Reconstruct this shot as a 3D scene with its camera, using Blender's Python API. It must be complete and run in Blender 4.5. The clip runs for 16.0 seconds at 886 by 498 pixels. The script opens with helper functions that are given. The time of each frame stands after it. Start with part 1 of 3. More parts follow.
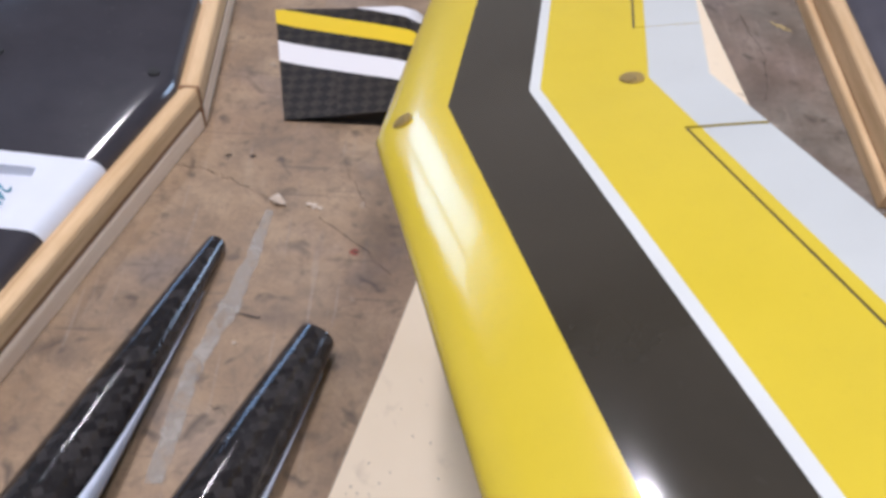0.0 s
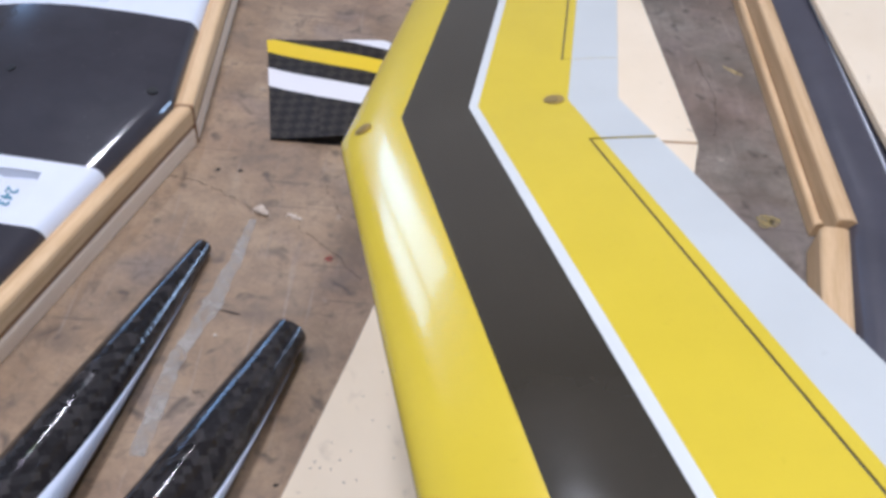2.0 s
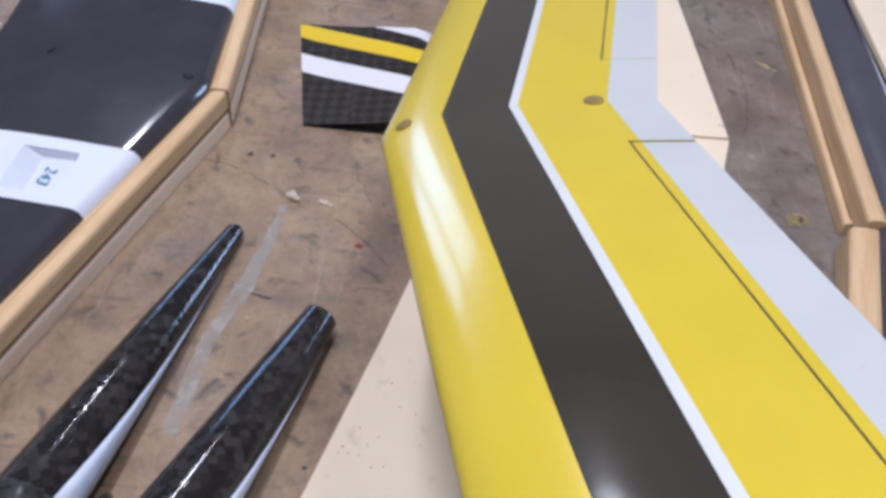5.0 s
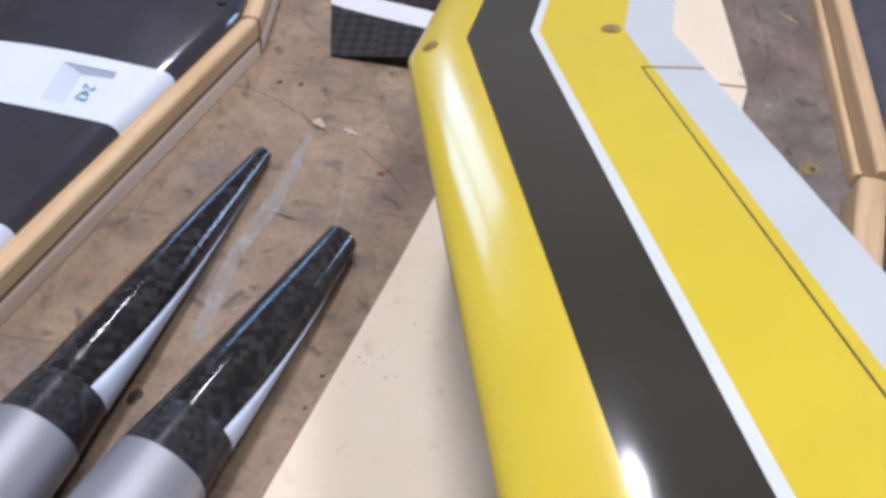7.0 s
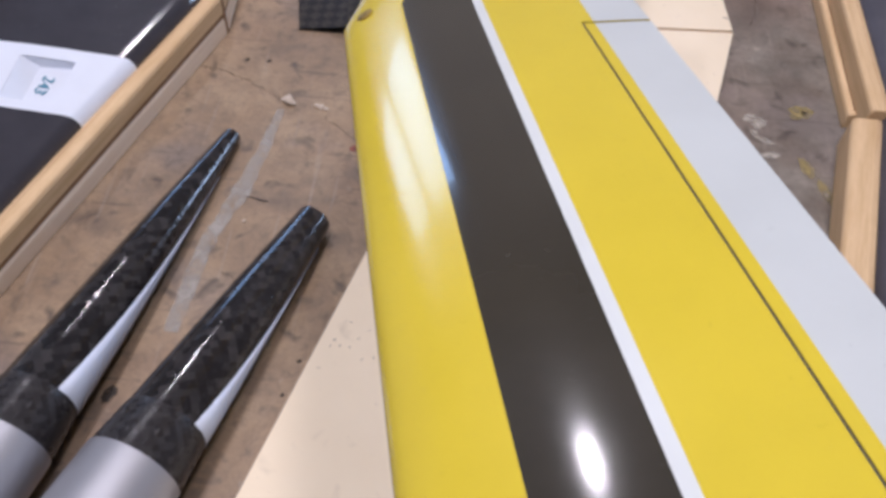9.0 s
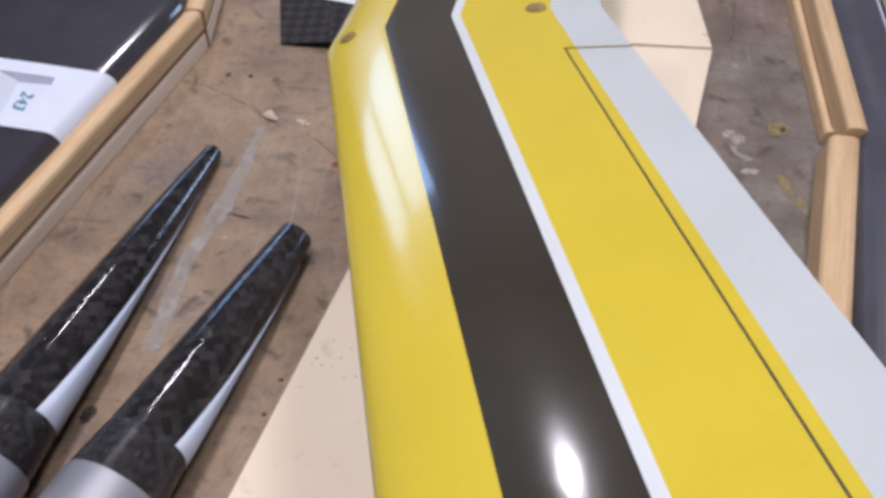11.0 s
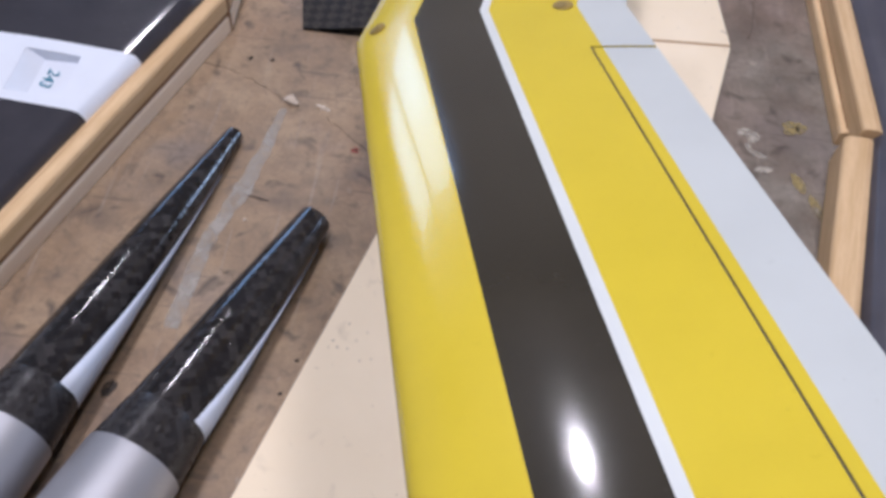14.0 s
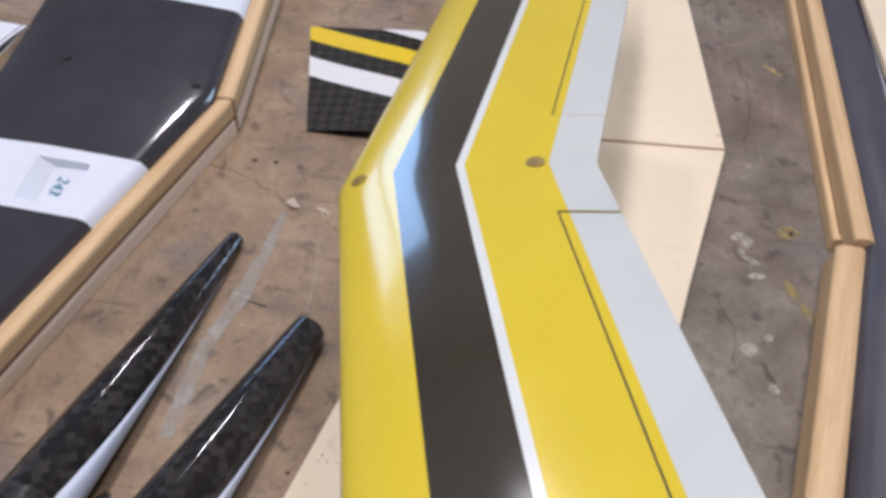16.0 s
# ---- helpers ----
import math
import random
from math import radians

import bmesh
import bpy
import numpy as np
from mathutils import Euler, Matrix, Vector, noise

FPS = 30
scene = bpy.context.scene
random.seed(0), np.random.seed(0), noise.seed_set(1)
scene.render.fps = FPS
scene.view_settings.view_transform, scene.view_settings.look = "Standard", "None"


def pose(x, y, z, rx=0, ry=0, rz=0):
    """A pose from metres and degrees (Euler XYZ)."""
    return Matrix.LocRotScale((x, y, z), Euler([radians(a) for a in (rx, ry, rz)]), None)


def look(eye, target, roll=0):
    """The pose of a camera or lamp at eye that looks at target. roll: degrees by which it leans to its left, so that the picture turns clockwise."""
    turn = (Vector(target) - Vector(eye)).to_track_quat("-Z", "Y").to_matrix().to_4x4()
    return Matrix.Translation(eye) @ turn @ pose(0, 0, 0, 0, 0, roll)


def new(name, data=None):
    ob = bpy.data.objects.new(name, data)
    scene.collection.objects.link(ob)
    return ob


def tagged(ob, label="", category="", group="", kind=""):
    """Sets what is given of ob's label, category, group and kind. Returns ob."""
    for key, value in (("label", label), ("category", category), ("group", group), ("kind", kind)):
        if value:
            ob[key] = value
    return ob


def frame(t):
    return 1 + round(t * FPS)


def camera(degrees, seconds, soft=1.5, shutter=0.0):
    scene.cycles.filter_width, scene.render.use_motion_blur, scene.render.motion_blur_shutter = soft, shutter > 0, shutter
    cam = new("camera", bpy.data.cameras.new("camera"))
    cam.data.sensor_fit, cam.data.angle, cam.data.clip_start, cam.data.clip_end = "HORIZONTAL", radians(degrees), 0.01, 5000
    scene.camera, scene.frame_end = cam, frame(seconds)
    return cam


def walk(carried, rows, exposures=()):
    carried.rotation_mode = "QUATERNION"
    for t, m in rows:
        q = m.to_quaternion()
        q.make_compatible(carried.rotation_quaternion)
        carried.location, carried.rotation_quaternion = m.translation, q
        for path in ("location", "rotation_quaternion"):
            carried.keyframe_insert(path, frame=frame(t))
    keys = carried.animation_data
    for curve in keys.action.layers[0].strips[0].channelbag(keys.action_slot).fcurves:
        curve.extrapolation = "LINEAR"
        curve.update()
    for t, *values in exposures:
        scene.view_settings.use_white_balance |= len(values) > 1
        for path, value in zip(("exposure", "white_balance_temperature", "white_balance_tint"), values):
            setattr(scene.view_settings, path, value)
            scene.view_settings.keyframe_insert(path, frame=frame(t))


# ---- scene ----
cam = camera(55.0, 16.0, soft=3.6, shutter=0.5)
ROWS = [
    (0.0, 0.0090, 0.0075, 0.3585, 41.62, -2.90, 1.10),
    (0.5, 0.0096, -0.0231, 0.3674, 42.44, -5.06, 2.58),
    (1.0, 0.0113, -0.0357, 0.3750, 42.83, -4.74, 3.99),
    (1.5, 0.0241, -0.0290, 0.3797, 44.20, -5.38, 3.51),
    (2.0, 0.0222, -0.0355, 0.3830, 44.09, -4.64, 1.87),
    (2.5, 0.0221, -0.0372, 0.3791, 43.62, -4.09, 2.53),
    (3.0, 0.0191, -0.0370, 0.3838, 44.10, -4.31, 2.90),
    (3.5, 0.0201, -0.0361, 0.3840, 43.40, -4.35, 2.82),
    (4.0, 0.0182, -0.0350, 0.3842, 43.01, -4.14, 3.20),
    (6.5, 0.0148, -0.0494, 0.3971, 41.13, -6.09, 5.63),
    (7.0, 0.0170, -0.0604, 0.3952, 39.32, -5.59, 6.57),
    (7.5, 0.0312, -0.0593, 0.3867, 38.32, -3.06, 5.66),
    (8.0, 0.0344, -0.0588, 0.3861, 36.49, -2.95, 3.85),
    (8.5, 0.0446, -0.0476, 0.3885, 36.32, -2.71, 3.66),
    (9.0, 0.0415, -0.0448, 0.3890, 37.01, -2.22, 4.58),
    (11.5, 0.0404, -0.0366, 0.3952, 37.83, -3.57, 3.57),
    (12.0, 0.0406, -0.0299, 0.4014, 38.16, -4.04, 3.57),
    (12.5, 0.0365, -0.0322, 0.3978, 37.44, -4.25, 3.00),
    (13.0, 0.0306, -0.0417, 0.3909, 35.24, -3.15, 3.35),
    (13.5, 0.0266, -0.0466, 0.3970, 36.06, -3.10, 5.50),
    (14.0, 0.0349, -0.0448, 0.3987, 36.50, -3.92, 5.43),
    (14.5, 0.0330, -0.0479, 0.4081, 38.90, -2.99, 5.56),
    (15.0, 0.0338, -0.0489, 0.4231, 40.32, -2.90, 8.69),
    (15.5, 0.0383, -0.0434, 0.4326, 41.17, -4.17, 8.30),
    (16.0, 0.0468, -0.0208, 0.4295, 39.63, -3.17, 6.73),
]
walk(cam, [(t, pose(x, y, z, rx, ry, rz)) for t, x, y, z, rx, ry, rz in ROWS],
     exposures=[(0.0, -0.02, 5900, 19.5), (1.2, -0.02, 5550, 17.5), (4.5, -0.08, 5550, 20.5), (7.0, -0.02, 5620, 18.5), (8.5, -0.17, 5880, 23.0), (12.0, -0.17, 5800, 21.0), (13.5, -0.18, 5750, 21.0), (16.0, -0.15, 5990, 18.5)])

# ---- world and light ----
world = bpy.data.worlds.new("world")
scene.world = world
world.use_nodes = True
wn = world.node_tree
sky = wn.nodes.new("ShaderNodeTexSky")
sky.sky_type, sky.sun_disc = "NISHITA", False
sky.sun_elevation, sky.sun_rotation = radians(35), radians(200)
wn.nodes["Background"].inputs["Strength"].default_value = 0.15
wn.links.new(sky.outputs["Color"], wn.nodes["Background"].inputs["Color"])


def area_lamp(name, place, target, w, h, power, colour):
    data = bpy.data.lights.new(name, "AREA")
    data.shape, data.size, data.size_y, data.energy, data.color = "RECTANGLE", w, h, power, colour
    ob = new(name, data)
    ob.matrix_world = look(place, target)
    return ob


WIN_N = area_lamp("window_daylight", (-1.51, 2.99, 0.90), (-1.51, 0, 0.90), 0.96, 0.70, 14, (0.42, 0.68, 1.0))
WIN_E = area_lamp("window_daylight", (2.49, 2.25, 0.46), (0, 2.25, 0.46), 0.86, 0.80, 40, (0.58, 0.79, 1.0))
TUBES = area_lamp("ceiling_tube_light", (-0.24, 0.0, 1.86), (-0.24, 0.0, 0), 0.10, 1.1, 26, (1.0, 0.945, 0.88))
TUBE_B = area_lamp("ceiling_tube_light", (0.36, 0.0, 1.86), (0.36, 0.0, 0), 0.10, 1.1, 15, (1.0, 0.945, 0.88))
BULB = area_lamp("ceiling_bulb_light", (-0.53, 1.86, 1.84), (-0.53, 1.86, 0), 0.085, 0.125, 10, (1.0, 0.96, 0.90))
BULB.data.shape = "ELLIPSE"

# ---- materials ----


class Mat:
    """A node material with a few shorthands."""

    def __init__(self, name, base=(0.5, 0.5, 0.5), rough=0.5, metal=0.0, coat=0.0, spec=0.5):
        self.m = bpy.data.materials.new(name)
        self.m.use_nodes = True
        self.t = self.m.node_tree
        self.b = self.t.nodes["Principled BSDF"]
        self.b.inputs["Base Color"].default_value = (*base, 1)
        self.b.inputs["Roughness"].default_value = rough
        self.b.inputs["Metallic"].default_value = metal
        self.b.inputs["Coat Weight"].default_value = coat
        self.b.inputs["Coat Roughness"].default_value = 0.04
        self.b.inputs["Specular IOR Level"].default_value = spec
        self.coord = None

    def node(self, kind, **values):
        n = self.t.nodes.new(kind)
        for k, v in values.items():
            n.inputs[k.replace("_", " ")].default_value = v
        return n

    def link(self, a, b):
        self.t.links.new(a, b)

    def place(self, which="Object", scale=(1, 1, 1), turn=0.0):
        c = self.t.nodes.new("ShaderNodeTexCoord")
        mp = self.t.nodes.new("ShaderNodeMapping")
        mp.inputs["Scale"].default_value = scale
        mp.inputs["Rotation"].default_value = (0, 0, turn)
        self.link(c.outputs[which], mp.inputs["Vector"])
        return mp.outputs["Vector"]

    def noise(self, scale, detail=4.0, rough=0.6, which="Object", stretch=(1, 1, 1), turn=0.0, distortion=0.0):
        n = self.node("ShaderNodeTexNoise", Scale=scale, Detail=detail, Roughness=rough, Distortion=distortion)
        self.link(self.place(which, stretch, turn), n.inputs["Vector"])
        return n.outputs["Fac"]

    def ramp(self, fac, *stops, constant=False):
        r = self.t.nodes.new("ShaderNodeValToRGB")
        e = r.color_ramp.elements
        if constant:
            r.color_ramp.interpolation = "CONSTANT"
        while len(e) < len(stops):
            e.new(0.5)
        for el, (p, c) in zip(e, stops):
            el.position = p
            el.color = (*c, 1) if isinstance(c, tuple) else (c, c, c, 1)
        self.link(fac, r.inputs["Fac"])
        return r.outputs["Color"]

    def mix(self, fac, a, b, blend="MIX"):
        n = self.t.nodes.new("ShaderNodeMix")
        n.data_type, n.blend_type = "RGBA", blend
        for v, sock in ((fac, n.inputs[0]), (a, n.inputs[6]), (b, n.inputs[7])):
            if isinstance(v, (int, float)):
                sock.default_value = v
            elif isinstance(v, tuple):
                sock.default_value = (*v, 1)
            else:
                self.link(v, sock)
        return n.outputs[2]

    def colour(self, out):
        self.link(out, self.b.inputs["Base Color"])
        return self

    def roughness(self, fac, low, high):
        n = self.node("ShaderNodeMapRange", To_Min=low, To_Max=high)
        self.link(fac, n.inputs["Value"])
        self.link(n.outputs[0], self.b.inputs["Roughness"])
        return self

    def bump(self, fac, strength=0.2, distance=0.001):
        n = self.node("ShaderNodeBump", Strength=strength, Distance=distance)
        self.link(fac, n.inputs["Height"])
        self.link(n.outputs[0], self.b.inputs["Normal"])
        return self


def bench_material():
    m = Mat("worn_benchtop", rough=0.5)
    big = m.noise(6.0, 4, 0.55)
    cloud = m.noise(17.0, 5, 0.62, distortion=0.4)
    other = m.noise(26.0, 4, 0.6, stretch=(1.0, 1.3, 1), turn=0.6)
    fine = m.noise(240.0, 4, 0.7)
    grit = m.noise(110.0, 3, 0.65)
    brown = m.ramp(cloud, (0.30, (0.195, 0.131, 0.081)), (0.50, (0.302, 0.211, 0.131)), (0.70, (0.392, 0.290, 0.188)))
    grey = m.ramp(cloud, (0.30, (0.115, 0.100, 0.084)), (0.50, (0.205, 0.178, 0.148)), (0.70, (0.285, 0.256, 0.220)))
    c = m.t.nodes.new("ShaderNodeTexCoord")
    sep = m.t.nodes.new("ShaderNodeSeparateXYZ")
    m.link(c.outputs["Object"], sep.inputs[0])
    wide = m.node("ShaderNodeMapRange", From_Min=-0.03, From_Max=0.20)
    m.link(sep.outputs["X"], wide.inputs["Value"])
    out = m.mix(wide.outputs[0], brown, grey)
    out = m.mix(m.ramp(big, (0.50, 0.0), (0.68, 0.35)), out, (0.31, 0.185, 0.140))
    out = m.mix(m.ramp(other, (0.47, 0.0), (0.68, 0.6)), out, (0.135, 0.100, 0.076))
    violet = m.noise(12.0, 3, 0.5)
    out = m.mix(m.ramp(violet, (0.56, 0.0), (0.74, 0.4)), out, (0.20, 0.19, 0.20))
    out = m.mix(m.ramp(grit, (0.56, 0.0), (0.70, 0.42)), out, (0.09, 0.068, 0.055))
    scratch = m.noise(9.0, 3, 0.6, stretch=(26, 1.2, 1), turn=0.5)
    out = m.mix(m.ramp(scratch, (0.62, 0.0), (0.70, 0.35)), out, (0.36, 0.31, 0.26))
    gouge = m.noise(7.0, 3, 0.6, stretch=(1.5, 22, 1), turn=-0.9)
    out = m.mix(m.ramp(gouge, (0.64, 0.0), (0.70, 0.5)), out, (0.08, 0.06, 0.05))
    spots = m.noise(62.0, 2, 0.5, distortion=0.6)
    out = m.mix(m.ramp(spots, (0.60, 0.0), (0.73, 0.75)), out, (0.055, 0.043, 0.036))
    ring = m.noise(33.0, 4, 0.7, distortion=1.5)
    out = m.mix(m.ramp(ring, (0.46, 0.0), (0.50, 0.22), (0.54, 0.0)), out, (0.09, 0.07, 0.058))
    pale = m.noise(85.0, 2, 0.5)
    out = m.mix(m.ramp(pale, (0.70, 0.0), (0.78, 0.5)), out, (0.42, 0.36, 0.29))
    m.colour(m.mix(m.ramp(fine, (0.3, 0.2), (0.6, 0.0)), out, (0.07, 0.055, 0.045)))
    m.roughness(cloud, 0.38, 0.70).bump(fine, 0.22, 0.0006)
    return m.m


def timber_material(name, light, dark, axis=(1, 14, 14)):
    m = Mat(name, rough=0.55, spec=0.2)
    g = m.noise(9.0, 5, 0.65, which="UV", stretch=axis)
    f = m.noise(120.0, 3, 0.6, which="UV", stretch=(1, 6, 1))
    out = m.ramp(g, (0.3, dark), (0.55, light), (0.75, tuple(min(1, v * 1.12) for v in light)))
    patch = m.noise(14.0, 3, 0.6)
    out = m.mix(m.ramp(patch, (0.55, 0.0), (0.75, 0.45)), out, dark)
    m.colour(m.mix(m.ramp(f, (0.35, 0.25), (0.6, 0.0)), out, dark)).roughness(g, 0.42, 0.68).bump(f, 0.15, 0.0004)
    return m.m


def paint_material(name, base, rough=0.12, dust=0.025, coat=0.6, specks=0.25, spec=0.5, wave=0.06, fleck=None):
    m = Mat(name, base, rough, coat=coat, spec=spec)
    n = m.noise(35.0, 4, 0.6)
    d = m.noise(320.0, 2, 0.5)
    pale = tuple(min(1, v * 1.02) for v in base)
    deep = tuple(v * (1 - dust) for v in base)
    m.colour(m.mix(m.ramp(d, (0.70, 0.0), (0.78, specks)), m.ramp(n, (0.35, deep), (0.65, pale)), fleck or tuple(v * 0.75 for v in base)))
    m.roughness(n, rough * 0.75, rough * 1.5)
    m.bump(m.mix(0.25, m.noise(22.0, 2, 0.5, stretch=(1, 0.35, 1)), d), wave, 0.001)
    return m.m


def carbon_material(name, size, rough=0.16, base=0.014, pale=0.05, flecks=0.10, which="UV", spec=0.25):
    """Gloss-coated carbon: a faint chequered weave, cloudy resin and pale flecks."""
    m = Mat(name, (base, base, base), rough, coat=0.03, spec=spec)
    m.b.inputs["Coat Roughness"].default_value = rough * 0.5
    cell = m.node("ShaderNodeTexVoronoi", Scale=1 / size, Randomness=0.12)
    m.link(m.place(which, (1, 1, 1), 0.78), cell.inputs["Vector"])
    sep = m.t.nodes.new("ShaderNodeSeparateColor")
    m.link(cell.outputs["Color"], sep.inputs[0])
    tow = sep.outputs[0]
    n = m.noise(240.0, 4, 0.7)
    patch = m.noise(30.0, 4, 0.65)
    fleck = m.noise(330.0, 2, 0.6, which=which, stretch=(0.5, 1.3, 1), turn=0.5)
    dark, light = (base * 1.1, base * 0.98, base * 1.02), (pale * 1.1, pale, pale * 1.0)
    out = m.mix(m.ramp(tow, (0.35, 0.0), (0.9, 1.0)), dark, light)
    out = m.mix(m.ramp(patch, (0.50, 0.0), (0.75, 0.35)), out, (pale, pale * 0.96, pale * 1.05))
    out = m.mix(m.mix(1.0, m.ramp(fleck, (0.60, 0.0), (0.74, 0.45)), m.ramp(patch, (0.35, 0.2), (0.6, 1.0)), "MULTIPLY"), out, (flecks, flecks * 0.97, flecks * 0.95))
    m.colour(out).roughness(m.mix(0.5, tow, n), rough * 0.4, rough * 1.5).bump(m.mix(0.6, n, tow), 0.45, 0.0006)
    return m.m


BENCH = bench_material()
PINE = timber_material("pale_pine", (0.68, 0.49, 0.29), (0.53, 0.35, 0.18))
BALSA = timber_material("raw_balsa", (0.84, 0.71, 0.56), (0.72, 0.56, 0.41))
LINE = timber_material("pine_joint", (0.27, 0.155, 0.08), (0.19, 0.10, 0.05))
YELLOW = paint_material("yellow_paint", (0.592, 0.460, 0.028), 0.17, coat=0.35, wave=0.22)
BLACK = paint_material("smoked_black_paint", (0.040, 0.034, 0.024), 0.10, dust=0.15, wave=0.035, fleck=(0.06, 0.055, 0.045))
WHITE = paint_material("white_paint", (0.62, 0.65, 0.65), 0.16)
SILVERGREY = paint_material("pale_grey_paint", (0.488, 0.516, 0.512), 0.34, coat=0.15)
GAP = Mat("dark_gap", (0.055, 0.047, 0.03), 0.7).m
HOLE = Mat("brown_hole", (0.27, 0.19, 0.05), 0.6).m
# a darker copy of the hole brown, shade inside the hole put into colour
HOLE_SHADE = Mat("brown_hole_shadow", (0.21, 0.15, 0.05), 0.7).m
PITCH = Mat("black_hole", (0.01, 0.01, 0.01), 0.7).m
SKIN = paint_material("dark_carbon_skin", (0.044, 0.042, 0.050), 0.11, dust=0.12, coat=0.0, specks=0.35, spec=0.5, wave=0.10, fleck=(0.13, 0.13, 0.14))
SKIN_BLUE = paint_material("slate_carbon_skin", (0.075, 0.073, 0.092), 0.32, dust=0.15, coat=0.0, specks=0.3, spec=0.35, fleck=(0.14, 0.14, 0.15))
STRIPE = paint_material("white_gelcoat", (0.66, 0.70, 0.78), 0.42, coat=0.0, specks=0.1, spec=0.3)
FLASH = paint_material("pale_blue_white_paint", (0.60, 0.66, 0.78), 0.5, coat=0.0, specks=0.1, spec=0.3)
INK = Mat("blue_ink", (0.03, 0.22, 0.33), 0.6).m
WEAVE = carbon_material("carbon_weave", 0.0041, 0.075, 0.013, 0.034, 0.08, spec=0.4)
WEAVE_DULL = carbon_material("carbon_weave_sanded", 0.0030, 0.32, 0.020, 0.030, 0.19)
METAL = Mat("satin_silver", (0.40, 0.40, 0.43), 0.48, 0.7).m


def foam_material():
    m = Mat("cream_foam", rough=0.75)
    n = m.noise(9.0, 4, 0.6)
    d = m.noise(55.0, 3, 0.6, distortion=0.8)
    p = m.noise(300.0, 2, 0.5)
    out = m.ramp(n, (0.35, (0.76, 0.645, 0.475)), (0.65, (0.82, 0.71, 0.545)))
    out = m.mix(m.ramp(d, (0.63, 0.0), (0.78, 0.30)), out, (0.40, 0.33, 0.25))
    out = m.mix(m.ramp(p, (0.74, 0.0), (0.80, 0.5)), out, (0.22, 0.17, 0.14))
    q = m.noise(150.0, 2, 0.5)
    out = m.mix(m.ramp(q, (0.76, 0.0), (0.80, 0.5)), out, (0.20, 0.16, 0.13))
    m.colour(out).bump(p, 0.1, 0.0004)
    return m.m


FOAM = foam_material()
PLASTER = paint_material("wall_paint", (0.50, 0.47, 0.43), 0.7, coat=0.0)
CONCRETE = paint_material("floor_concrete", (0.25, 0.24, 0.23), 0.8, coat=0.0)

# ---- building blocks ----


def mesh_object(name, bm, mats, smooth=False, bevel=0.0):
    bmesh.ops.recalc_face_normals(bm, faces=bm.faces)
    me = bpy.data.meshes.new(name)
    bm.to_mesh(me)
    bm.free()
    for m in mats if isinstance(mats, (list, tuple)) else [mats]:
        me.materials.append(m)
    ob = new(name, me)
    if smooth:
        me.polygons.foreach_set("use_smooth", [True] * len(me.polygons))
        me.set_sharp_from_angle(angle=radians(38))
    if bevel:
        b = ob.modifiers.new("bevel", "BEVEL")
        b.width, b.segments, b.limit_method, b.angle_limit = bevel, 2, "ANGLE", radians(40)
    return ob


def part(name, bm, mats, parent, label="", smooth=False, bevel=0.0):
    ob = mesh_object(name, bm, mats, smooth, bevel)
    ob.parent = parent
    if label:
        tagged(ob, label)
    return ob


def thing(name, label, category, m=None, group="", kind=""):
    ob = new(name)
    ob.empty_display_size = 0.02
    if m is not None:
        ob.matrix_world = m
    return tagged(ob, label, category, group, kind)


def box(bm, lo, hi, mat=0):
    vs = [bm.verts.new((x, y, z)) for x in (lo[0], hi[0]) for y in (lo[1], hi[1]) for z in (lo[2], hi[2])]
    for f in ((0, 1, 3, 2), (4, 6, 7, 5), (0, 4, 5, 1), (2, 3, 7, 6), (0, 2, 6, 4), (1, 5, 7, 3)):
        bm.faces.new([vs[i] for i in f]).material_index = mat


def prism(bm, outline, z0, z1, mat=0):
    """An upright block over a plan outline; z1 may be a function of x, y."""
    top = z1 if callable(z1) else lambda x, y: z1
    lo = [bm.verts.new((x, y, z0)) for x, y in outline]
    hi = [bm.verts.new((x, y, top(x, y))) for x, y in outline]
    n = len(outline)
    bm.faces.new(lo[::-1]).material_index = mat
    bm.faces.new(hi).material_index = mat
    for i in range(n):
        bm.faces.new((lo[i], lo[(i + 1) % n], hi[(i + 1) % n], hi[i])).material_index = mat


def loft(bm, rings, closed=True, caps=True, mats=None, uv=False):
    """Skin between rings of points. mats(i, j): material of the quad after ring i, point j."""
    vs = [[bm.verts.new(p) for p in r] for r in rings]
    layer = bm.loops.layers.uv.verify() if uv else None
    n = len(rings[0])
    along = [0.0]
    for a, b in zip(rings, rings[1:]):
        along.append(along[-1] + (Vector(b[0]) - Vector(a[0])).length)
    for i in range(len(vs) - 1):
        for j in range(n if closed else n - 1):
            k = (j + 1) % n
            f = bm.faces.new((vs[i][j], vs[i][k], vs[i + 1][k], vs[i + 1][j]))
            f.material_index = mats(i, j) if mats else 0
            if uv:
                wide = sum((Vector(r[0]) - Vector(r[n // 2])).length for r in (rings[i], rings[i + 1])) / 2 * 3.14 / n
                for loop, (u, v) in zip(f.loops, ((j, i), (j + 1, i), (j + 1, i + 1), (j, i + 1))):
                    loop[layer].uv = (along[v], u * wide)
    if caps and closed:
        bm.faces.new(vs[0][::-1])
        bm.faces.new(vs[-1])
    return vs


def grid_uv(bm, axis):
    """Lengthwise UV along a direction, for timber."""
    a = Vector(axis).normalized()
    b = a.cross(Vector((0, 0, 1))).normalized()
    layer = bm.loops.layers.uv.verify()
    for f in bm.faces:
        for loop in f.loops:
            p = loop.vert.co
            loop[layer].uv = (p.dot(a), p.dot(b) + p.z)


